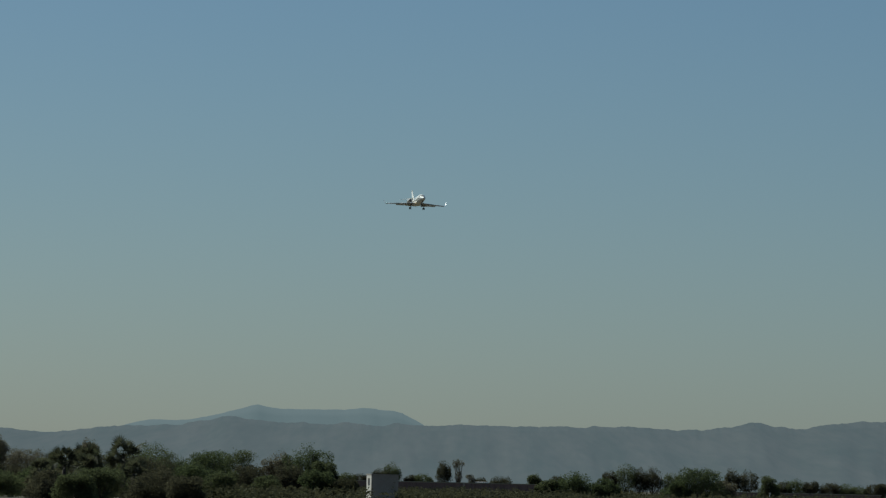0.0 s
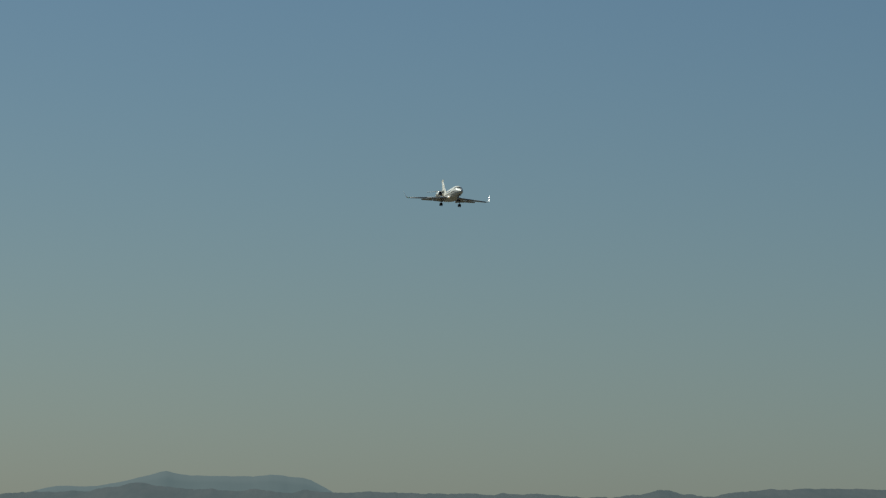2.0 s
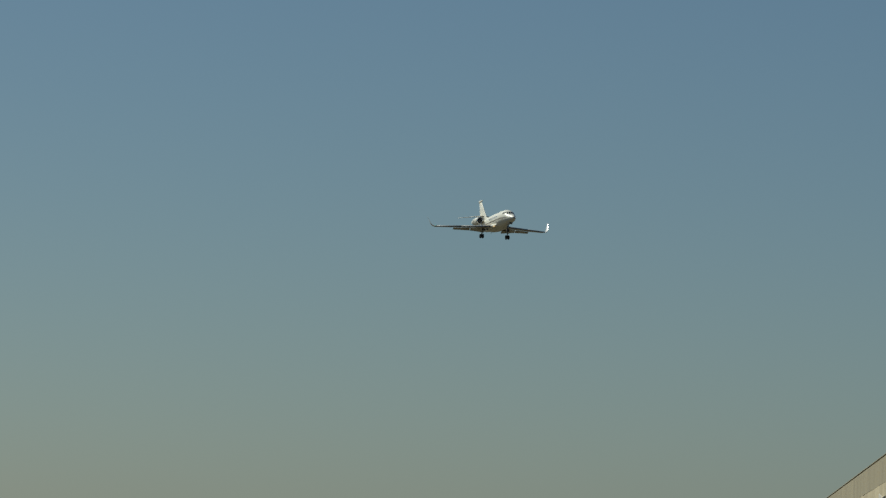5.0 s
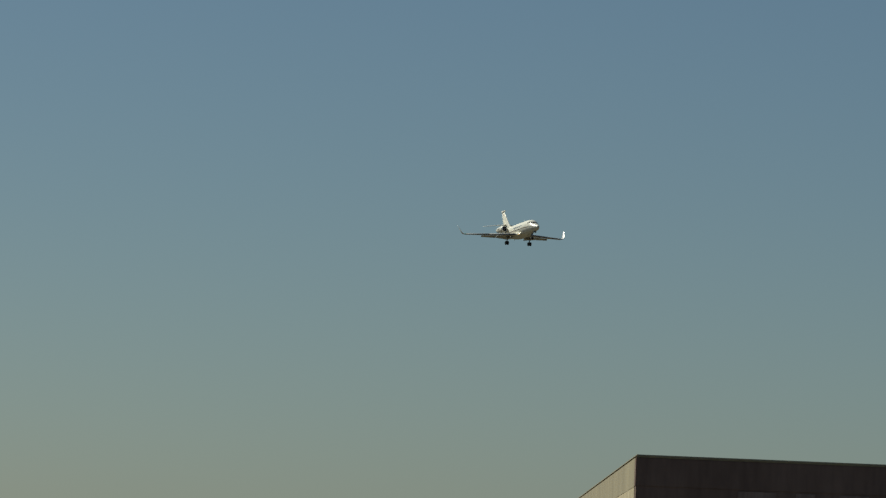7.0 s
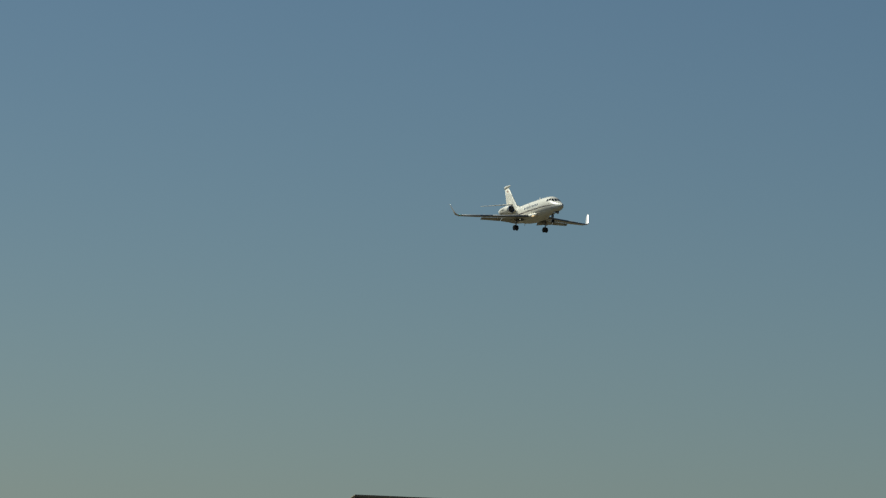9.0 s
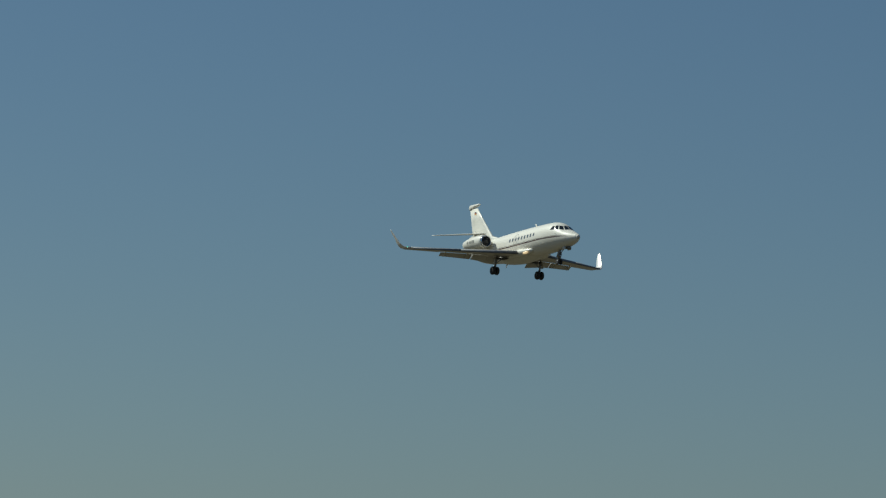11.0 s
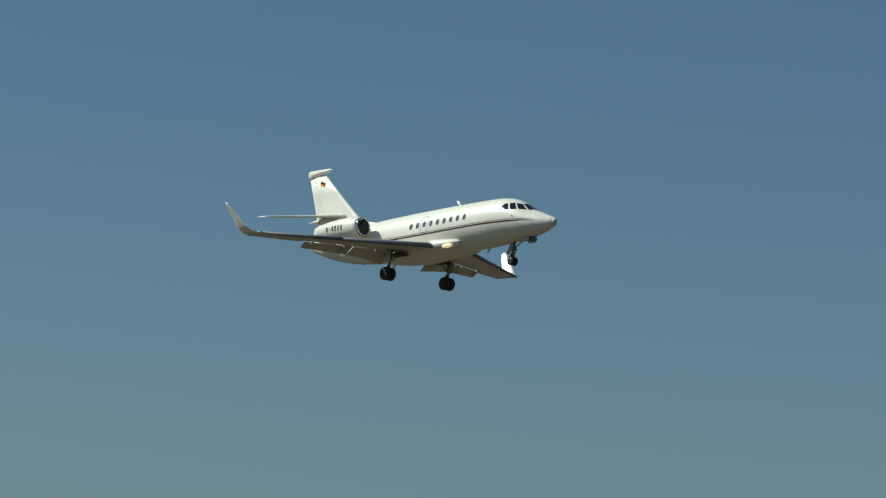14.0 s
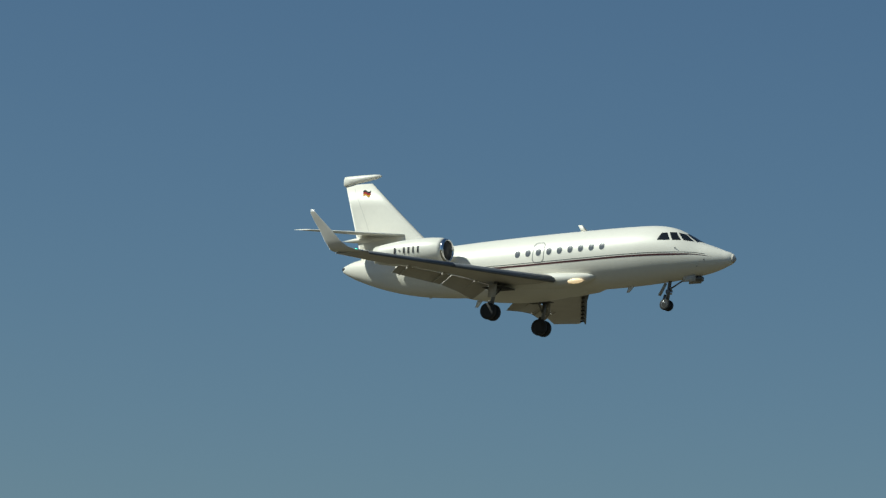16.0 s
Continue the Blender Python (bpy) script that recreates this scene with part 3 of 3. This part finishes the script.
def palm(height, seed, spread=1.5, heads=1):
    rng = random.Random(seed)
    t = tagged(new("palm_tree"), "fan palm with dark spiky fronds over dry skirt", "palm tree", "palms in the scrub")
    bm, fr, dry = bmesh.new(), bmesh.new(), bmesh.new()
    for h in range(heads):
        top = Vector((rng.uniform(-.8, .8) * (heads > 1), rng.uniform(-.8, .8) * (heads > 1), height * rng.uniform(.68, .84) if h else height - spread))
        rod((top.x * .4, top.y * .4, -.1), top, .22, .16, 8, bm)
        for k in range(44):
            a = rng.uniform(0, 2 * math.pi)
            up = rng.uniform(-.6, 1.35)
            way = Vector((math.cos(a) * math.cos(up), math.sin(a) * math.cos(up), math.sin(up)))
            stalk, ln = top + way * spread * rng.uniform(.35, .7), spread * rng.uniform(.42, .58)
            rod(top, stalk, .03, .02, 4, fr)
            side = way.cross(Vector((0, 0, 1))).normalized()
            side = (side * math.cos(k * 2.4) + side.cross(way) * math.sin(k * 2.4) * .8).normalized()
            for j in range(9):
                b = (j - 4) * .27
                tip = stalk + (way * math.cos(b) + side * math.sin(b)) * ln - Vector((0, 0, .18 * ln * rng.random()))
                mid = (way * math.cos(b) + side * math.sin(b)) * ln * .55
                cr = (side * math.cos(b) - way * math.sin(b)) * .07
                bmq = fr if up > -.45 else dry
                v = [bmq.verts.new(x) for x in (stalk, stalk + mid + cr, tip, stalk + mid - cr)]
                bmq.faces.new(v)
    part("trunk", bm, BARK, t)
    part("frond_crown", fr, PALM_LEAF, t, smooth=False)
    part("dead_frond_skirt", dry, LEAF_DARK, t, "dry brown fronds", smooth=False)
    return t


def put(t, az, dist, turn=0.0, s=1.0):
    t.matrix_basis = Matrix.Translation(at(az, dist)) @ Matrix.Rotation(radians(turn), 4, "Z") @ Matrix.Scale(s, 4)
    return t


def high(el, dist):
    return 2 + dist * math.tan(radians(el))


# near trees and palms
for az, el, d, w, leaf, kind, seed in (
        (-5.60, .56, 500, 3.6, LEAF_PALE, "olive-grey broad tree with thin crown", 1), (-5.25, .33, 520, 6.0, LEAF_PALE, "pale dusty bushy tree in scrub", 2),
        (-4.42, .49, 530, 3.4, LEAF_PALE, "slender dry pale tree", 3), (-3.62, .44, 520, 7.0, LEAF, "rounded dark olive tree", 4),
        (-3.95, .33, 500, 6.0, LEAF, "dense dark olive tree", 5),
        (-2.92, .36, 500, 5.5, LEAF_BRIGHT, "rounded leafy green tree in scrub", 6), (-2.55, .37, 505, 6.0, LEAF, "rounded dark green tree", 7),
        (-1.68, .47, 500, 5.2, LEAF_BRIGHT, "feathery green tree above scrub", 8), (-2.0, .39, 510, 4.6, LEAF_PALE, "feathery dusty green tree", 9),
        (-1.42, .30, 495, 3.2, LEAF, "small dark tree beside taller trees", 10), (-6.3, .42, 500, 6.0, LEAF, "dark olive tree in dense scrub", 11),
        (1.70, .21, 480, 4.6, LEAF_BRIGHT, "bright green bushy tree", 12), (1.42, .08, 480, 3.4, LEAF, "low dark olive bush in dry scrub", 13), (2.12, .12, 485, 3.6, LEAF_BRIGHT, "bright green leafy bush in dry scrub", 14),
        (3.30, .29, 480, 5.2, LEAF_BRIGHT, "tall bright green bushy tree", 15), (3.62, .12, 490, 3.6, LEAF_PALE, "dusty green bush in dry scrub", 16), (3.02, .10, 480, 3.0, LEAF_BRIGHT, "low green leafy bush in scrub", 17),
        (4.18, .21, 640, 3.2, LEAF, "conical dark tree at field edge", 18), (-1.2, .04, 470, 4.0, GRASS, "low dry olive bush in scrub", 19)):
    put(tree("bushy_tree" if el > .1 else "bush", kind, high(el, d) * 1.02, w, leaf, seed, 12000, .085, .12, 15, "trees in the scrub"), az, d, seed * 40)
for az, el, d, seed, heads, sp in ((-4.47, .44, 440, 31, 1, 2.0), (-3.98, .52, 440, 32, 1, 2.0), (-5.0, .24, 420, 33, 1, 1.7), (-4.72, .37, 430, 34, 1, 1.9), (-3.85, .25, 430, 35, 1, 1.5), (-4.45, .30, 425, 36, 1, 1.6)):
    put(palm(high(el, d), seed, sp, heads), az, d, seed * 17)
for k, (az, el, d, w) in enumerate(((-5.85, .26, 470, 6), (-5.45, .17, 440, 5), (-5.1, .12, 430, 5), (-4.78, .24, 470, 5), (-4.38, .33, 480, 5), (-4.05, .24, 450, 5), (-3.72, .30, 460, 6), (-3.3, .27, 480, 5),
                                    (-5.6, .05, 400, 5), (-4.9, .08, 395, 4), (-4.25, .11, 400, 5), (-3.55, .14, 410, 5), (-3.05, .20, 470, 5), (-2.75, .12, 450, 4), (-2.35, .22, 490, 4.5), (-6.4, .2, 430, 8),
                                    (-1.85, .24, 490, 4), (-1.55, .16, 470, 3.5), (-4.55, .02, 380, 4), (-3.2, .03, 400, 4), (-2.15, .06, 470, 3.5))):
    put(tree("bush", "dense dark shrub in front of the palms", high(el, d), w, (LEAF, LEAF_DARK, LEAF_BRIGHT, LEAF, LEAF_DARK)[k % 5], 60 + k, 12000, .085, .0, 15, "dark shrubs"), az, d, k * 50)
# far trees
for k, (az, el, w) in enumerate(((-1.15, .13, 8), (-.98, .12, 6), (-.72, .20, 6), (-.58, .27, 6.5), (.08, .31, 5.5), (.26, .36, 3.5), (-.2, .14, 9), (.42, .16, 3), (.80, .13, 8),
                                 (1.22, .18, 5), (1.5, .16, 6), (2.18, .24, 6), (2.38, .33, 9.5), (2.56, .28, 6), (2.72, .29, 7), (2.98, .22, 8), (3.72, .29, 6), (3.92, .27, 7.5), (4.5, .18, 9), (4.72, .16, 6),
                                 (4.95, .14, 8), (5.15, .13, 8), (5.5, .13, 7), (5.62, .15, 6), (5.95, .12, 9), (.55, .1, 5), (-.35, .12, 5), (5.32, .10, 8), (4.36, .14, 6))):
    d = 860
    leaf = LEAF_PALE if k in (5, 7) else LEAF_DARK if k % 3 else LEAF
    put(tree("round_tree", "dark rounded tree along the field edge", high(el, d), w * (.66 if w < 9 else .6), leaf, 100 + k, 1800 if k in (5, 7) else 7500, .10, .1, 11, "far trees", .03, k not in (5, 7)), az, d, k * 33)

# scrub on the field: low tufts past counting
rng = random.Random(5)
bm = bmesh.new()
for _ in range(2300):
    az, d = rng.uniform(-6.9, 6.6), rng.uniform(405, 700)
    r = rng.uniform(.7, 1.5)
    top = 1.25 + .55 * noise.noise(Vector((az * 1.7, d * .02, 0))) + rng.uniform(-.25, .25)
    leaf_cloud(bm, [(at(az, d, top * .55), (r, r, top * .5))], 34, .2, rng)
tagged(part("scrub", bm, GRASS, smooth=False), "low dry olive scrub on the airfield", "scrub", kind="stuff")

# ---- things on the field ----
def hut():
    h = tagged(new("utility_hut"), "small flat-roofed rendered hut in the scrub", "hut")
    w, d, z = 2.6, 2.6, 2.72
    for name, c, size, m in (("front_wall", (0, -d / 2, z / 2), (w, .2, z), RENDER), ("back_wall", (0, d / 2, z / 2), (w, .2, z), STAINED),
                             ("side_wall", (w / 2 - .1, 0, z / 2), (.2, d - .2, z), WHITE)):
        part(name, slab(c, size, bevel=.02), m, h, smooth=False)
    bm = slab((-w / 2 + .1, 0, (z - 1.0) / 2), (.2, d - .2, z - 1.0))
    for c, size in (((-w / 2 + .1, 0, z - .15), (.2, d - .2, .3)), ((-w / 2 + .1, -d / 2 + .45, z - .65), (.2, .7, .7)), ((-w / 2 + .1, d / 2 - .45, z - .65), (.2, .7, .7))):
        slab(c, size, bm)
    part("side_wall", bm, WHITE, h, "pale sunlit wall with a small opening", smooth=False)
    part("roof_slab", slab((0, 0, z + .05), (w + .08, d + .28, .10), bevel=.02), RENDER, h, smooth=False)
    # dark sheet filling the side opening, for the shade inside
    part("opening_shade", slab((-w / 2 + .08, 0, z - .65), (.08, d - 1.6, .66)), DARK, h, smooth=False)
    return h


h = hut()
h.matrix_basis = Matrix.Translation(at(-.70, 430)) @ Matrix.Rotation(radians(11), 4, "Z")


def low_wall(az0, az1, dist, z, label):
    a, b = at(az0, dist), at(az1, dist)
    ln = (b - a).length
    w = tagged(new("field_wall"), label, "wall", "field walls")
    n = max(2, int(ln / 12))
    for k in range(n):
        part("wall_panel", slab(((k + .5) * ln / n, 0, (z - .25) / 2), (ln / n - .06, .3, z - .25), bevel=.03), BROWN, w, smooth=False)
    part("coping", slab((ln / 2, 0, z - .18), (ln + .2, .36, .14), bevel=.03), CONCRETE, w, "pale concrete coping", smooth=False)
    ang = math.atan2(b.y - a.y, b.x - a.x)
    w.matrix_basis = Matrix.Translation(a) @ Matrix.Rotation(ang, 4, "Z")


low_wall(-1.5, 1.25, 800, 2.5, "long dark concrete field wall with pale coping")
low_wall(3.55, 5.6, 800, 1.95, "low dark field wall with pale coping")

# runway strip, slightly proud of the ground
bm = bmesh.new()
q = [bm.verts.new(p) for p in (at(-7, 1000, .03), at(9, 1000, .03), at(9, 1060, .03), at(-7, 1060, .03))]
bm.faces.new(q)
tagged(part("road", bm, TAR, smooth=False), "grey asphalt taxiway across the field", "taxiway", kind="structure")


def van(paint, label):
    v = tagged(new("parked_van"), label, "van", "vans by the field wall")
    body = loft([[Vector((x, y * .95, z)) for y, z in ((-1, .4), (-1, 1.5), (-.85, t), (.85, t), (1, 1.5), (1, .4))] for x, t in ((-2.6, 2.0), (-2.5, 2.35), (1.2, 2.4), (2.0, 1.6), (2.7, 1.5), (2.75, 1.45))])
    part("body", body, paint, v, smooth=False)
    part("windscreen", slab((1.66, 0, 1.95), (.05, 1.5, .7), turn=pose(0, 0, 0, 0, 45, 0)), GLASS, v, smooth=False)
    for x in (-1.7, 1.8):
        for y in (-.9, .9):
            wheel(v, (x, y, .35), .35, .22)
    return v


for paint, label, az, turn, vd, vs in ((BLACK, "dark high-roofed van parked by the field wall", .95, 8, 820, 1.0), (WHITE, "white high-roofed van parked by the field wall", .56, 82, 815, 1.08)):
    van(paint, label).matrix_basis = Matrix.Translation(at(az, vd)) @ Matrix.Rotation(radians(turn), 4, "Z") @ Matrix.Scale(vs, 4)
sign = tagged(new("marker_board"), "small white airfield marker board on a post", "sign")
part("post", rod((0, 0, 0), (0, 0, 1.7), .05), STEEL, sign)
part("board", slab((0, 0, 1.75), (.26, .05, .26), bevel=.01), WHITE, sign, smooth=False)
sign.matrix_basis = Matrix.Translation(at(4.2, 600))


# ---- the near building ----
def near_building(corner, face_az, top):
    """corner: its near upper edge on the ground plan; face_az: the way in which its sunlit side runs off."""
    b = tagged(new("concrete_building"), "flat-roofed weathered concrete building with stained fascia", "building")
    # own axes: x along the shaded front to the right, y along the sunlit side, away from the camera
    W, L, t = 6.75, 42.0, .35
    fz = .42
    # front colours darker than the side's: its shade is put in with the stains
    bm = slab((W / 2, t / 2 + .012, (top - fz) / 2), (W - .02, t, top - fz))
    part("front_wall", bm, BROWN, b, "streaked wall, darkened for its shaded side", smooth=False)
    part("front_fascia", slab((W / 2, t / 2, top - fz / 2), (W, t, fz), bevel=.012), BROWN, b, "stained roof fascia, darkened for its shaded side", smooth=False)
    # pale strips added on the roof edge to give its thin sunlit line
    part("coping", slab((W / 2, t / 2 - .006, top + .018), (W + .012, t + .012, .04), bevel=.016), CONCRETE, b, "thin pale strip for the sunlit roof edge", smooth=False)
    part("coping", slab((t / 2 - .006, L / 2 + t / 2 + .01, top + .017), (t + .012, L - t, .038), bevel=.016), CONCRETE, b, smooth=False)
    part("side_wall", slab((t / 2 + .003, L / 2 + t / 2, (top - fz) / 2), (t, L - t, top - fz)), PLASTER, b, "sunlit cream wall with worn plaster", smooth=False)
    part("side_fascia", slab((t / 2, L / 2 + t / 2 + .004, top - fz / 2), (t, L - t, fz - .004)), CONCRETE, b, "concrete fascia, paler for its sunlit side", smooth=False)
    part("back_wall", slab((W / 2, L - t / 2 + .01, top / 2 - .02), (W - .7, t, top - .04)), CONCRETE, b, smooth=False)
    part("side_wall", slab((W - t / 2, L / 2, top / 2 - .01), (t, L - 1.0, top - .02)), CONCRETE, b, smooth=False)
    part("roof", slab((W / 2, L / 2, top - .3), (W - .72, L - .8, .12)), ROOFING, b, smooth=False)
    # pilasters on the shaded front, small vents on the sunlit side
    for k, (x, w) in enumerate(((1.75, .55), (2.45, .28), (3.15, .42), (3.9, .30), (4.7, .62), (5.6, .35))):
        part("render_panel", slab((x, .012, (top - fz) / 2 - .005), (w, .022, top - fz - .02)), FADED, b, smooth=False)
    for k in range(6):
        part("plaster_patch", slab((.004, 1.3 + 5.6 * k, top - fz - .85 + .2 * math.sin(k * 2.1)), (.02, 2.4 + math.sin(k * 3.3), .95), turn=pose(0, 0, 0, 4 * math.sin(k * 1.7), 0, 0), bevel=.008), WHITE, b, "pale patched plaster", smooth=False)
    for k in range(6):
        part("vent", slab((.006, 6.2 + 5.6 * k, top - fz - .30), (.03, .8, .16), bevel=.006), DARK, b, smooth=False)
    b.matrix_basis = Matrix.Translation(corner) @ Matrix.Rotation(radians(-face_az), 4, "Z")
    return b


BD = 65.0
near_building(at(9.828, BD), 6.9, 1.99 + BD * math.tan(radians(2.331)))


FLIGHT = [  # seconds, place of the nose in metres, turn in degrees
    (0, -6.63, 1477.18, 95.72, -1.10, -4.18, -77.89), (0.5, 0.70, 1320.60, 93.10, -1.08, -3.77, -77.88), (1, 7.71, 1199.13, 91.93, -1.05, -3.34, -77.64),
    (1.5, 16.70, 1105.65, 90.27, -1.01, -3.05, -77.64), (2, 25.12, 1067.77, 88.14, -0.95, -3.01, -77.61), (2.5, 36.23, 1039.04, 86.60, -0.82, -2.96, -77.80),
    (3, 42.93, 998.70, 84.96, -0.55, -2.47, -77.99), (3.5, 46.15, 927.14, 80.69, -0.38, -2.43, -77.79), (4, 45.51, 802.55, 71.50, -0.24, -2.50, -77.38),
    (4.2, 45.53, 762.98, 68.50, -0.15, -2.41, -77.26), (4.9, 58.79, 742.71, 67.19, 0.13, -2.23, -77.52), (5.6, 88.28, 827.09, 74.56, 0.35, -2.18, -78.31),
    (6.3, 113.98, 871.67, 80.09, 0.56, -2.07, -78.65), (6.5, 116.86, 860.38, 80.05, 0.61, -2.01, -78.57), (7, 123.56, 829.24, 78.41, 0.77, -1.85, -78.38),
    (7.5, 129.07, 793.37, 76.53, 0.79, -2.02, -78.17), (8, 130.21, 730.73, 73.93, 0.75, -1.99, -78.06), (8.5, 131.09, 670.45, 71.39, 0.58, -1.96, -78.17),
    (9, 132.66, 607.09, 68.92, 0.43, -2.08, -78.23), (9.7, 129.56, 517.78, 61.49, 0.10, -1.90, -78.18), (10.6, 121.24, 410.98, 49.43, -0.48, -1.84, -78.03),
    (11.5, 117.21, 324.90, 40.76, -1.37, -2.06, -78.27), (11.8, 117.01, 300.04, 38.82, -1.71, -2.20, -78.24), (12, 116.88, 286.15, 37.70, -1.86, -2.14, -78.06),
    (12.2, 116.70, 276.10, 36.86, -2.05, -2.05, -77.95), (12.5, 117.55, 264.33, 35.95, -2.02, -1.89, -77.88), (12.8, 121.65, 253.78, 35.41, -1.71, -1.83, -77.91),
    (13, 124.89, 246.66, 35.16, -1.44, -1.86, -77.95), (13.2, 127.86, 238.91, 34.97, -1.21, -1.95, -78.15), (13.5, 131.99, 226.08, 34.68, -0.93, -2.19, -78.21),
    (13.7, 133.92, 215.68, 34.27, -0.89, -2.33, -78.45), (13.8, 134.63, 210.18, 34.04, -0.92, -2.39, -78.81), (14, 136.05, 200.10, 33.63, -0.96, -2.43, -79.46),
    (14.2, 137.71, 191.88, 33.38, -1.13, -2.31, -79.74), (14.5, 140.48, 180.71, 33.12, -1.35, -2.06, -79.21), (14.8, 143.38, 169.47, 32.87, -1.29, -1.93, -78.61),
    (15, 145.16, 161.96, 32.69, -1.22, -1.81, -78.45), (15.2, 146.81, 154.44, 32.49, -1.27, -1.54, -78.24), (15.5, 148.74, 142.91, 32.09, -1.36, -1.17, -77.92),
    (15.7, 149.24, 134.72, 31.69, -1.41, -1.14, -77.90), (16, 149.22, 122.41, 31.02, -1.52, -1.24, -78.07),
]


def motions():
    walk(jet, [(r[0], pose(*r[1:])) for r in FLIGHT])


motions()
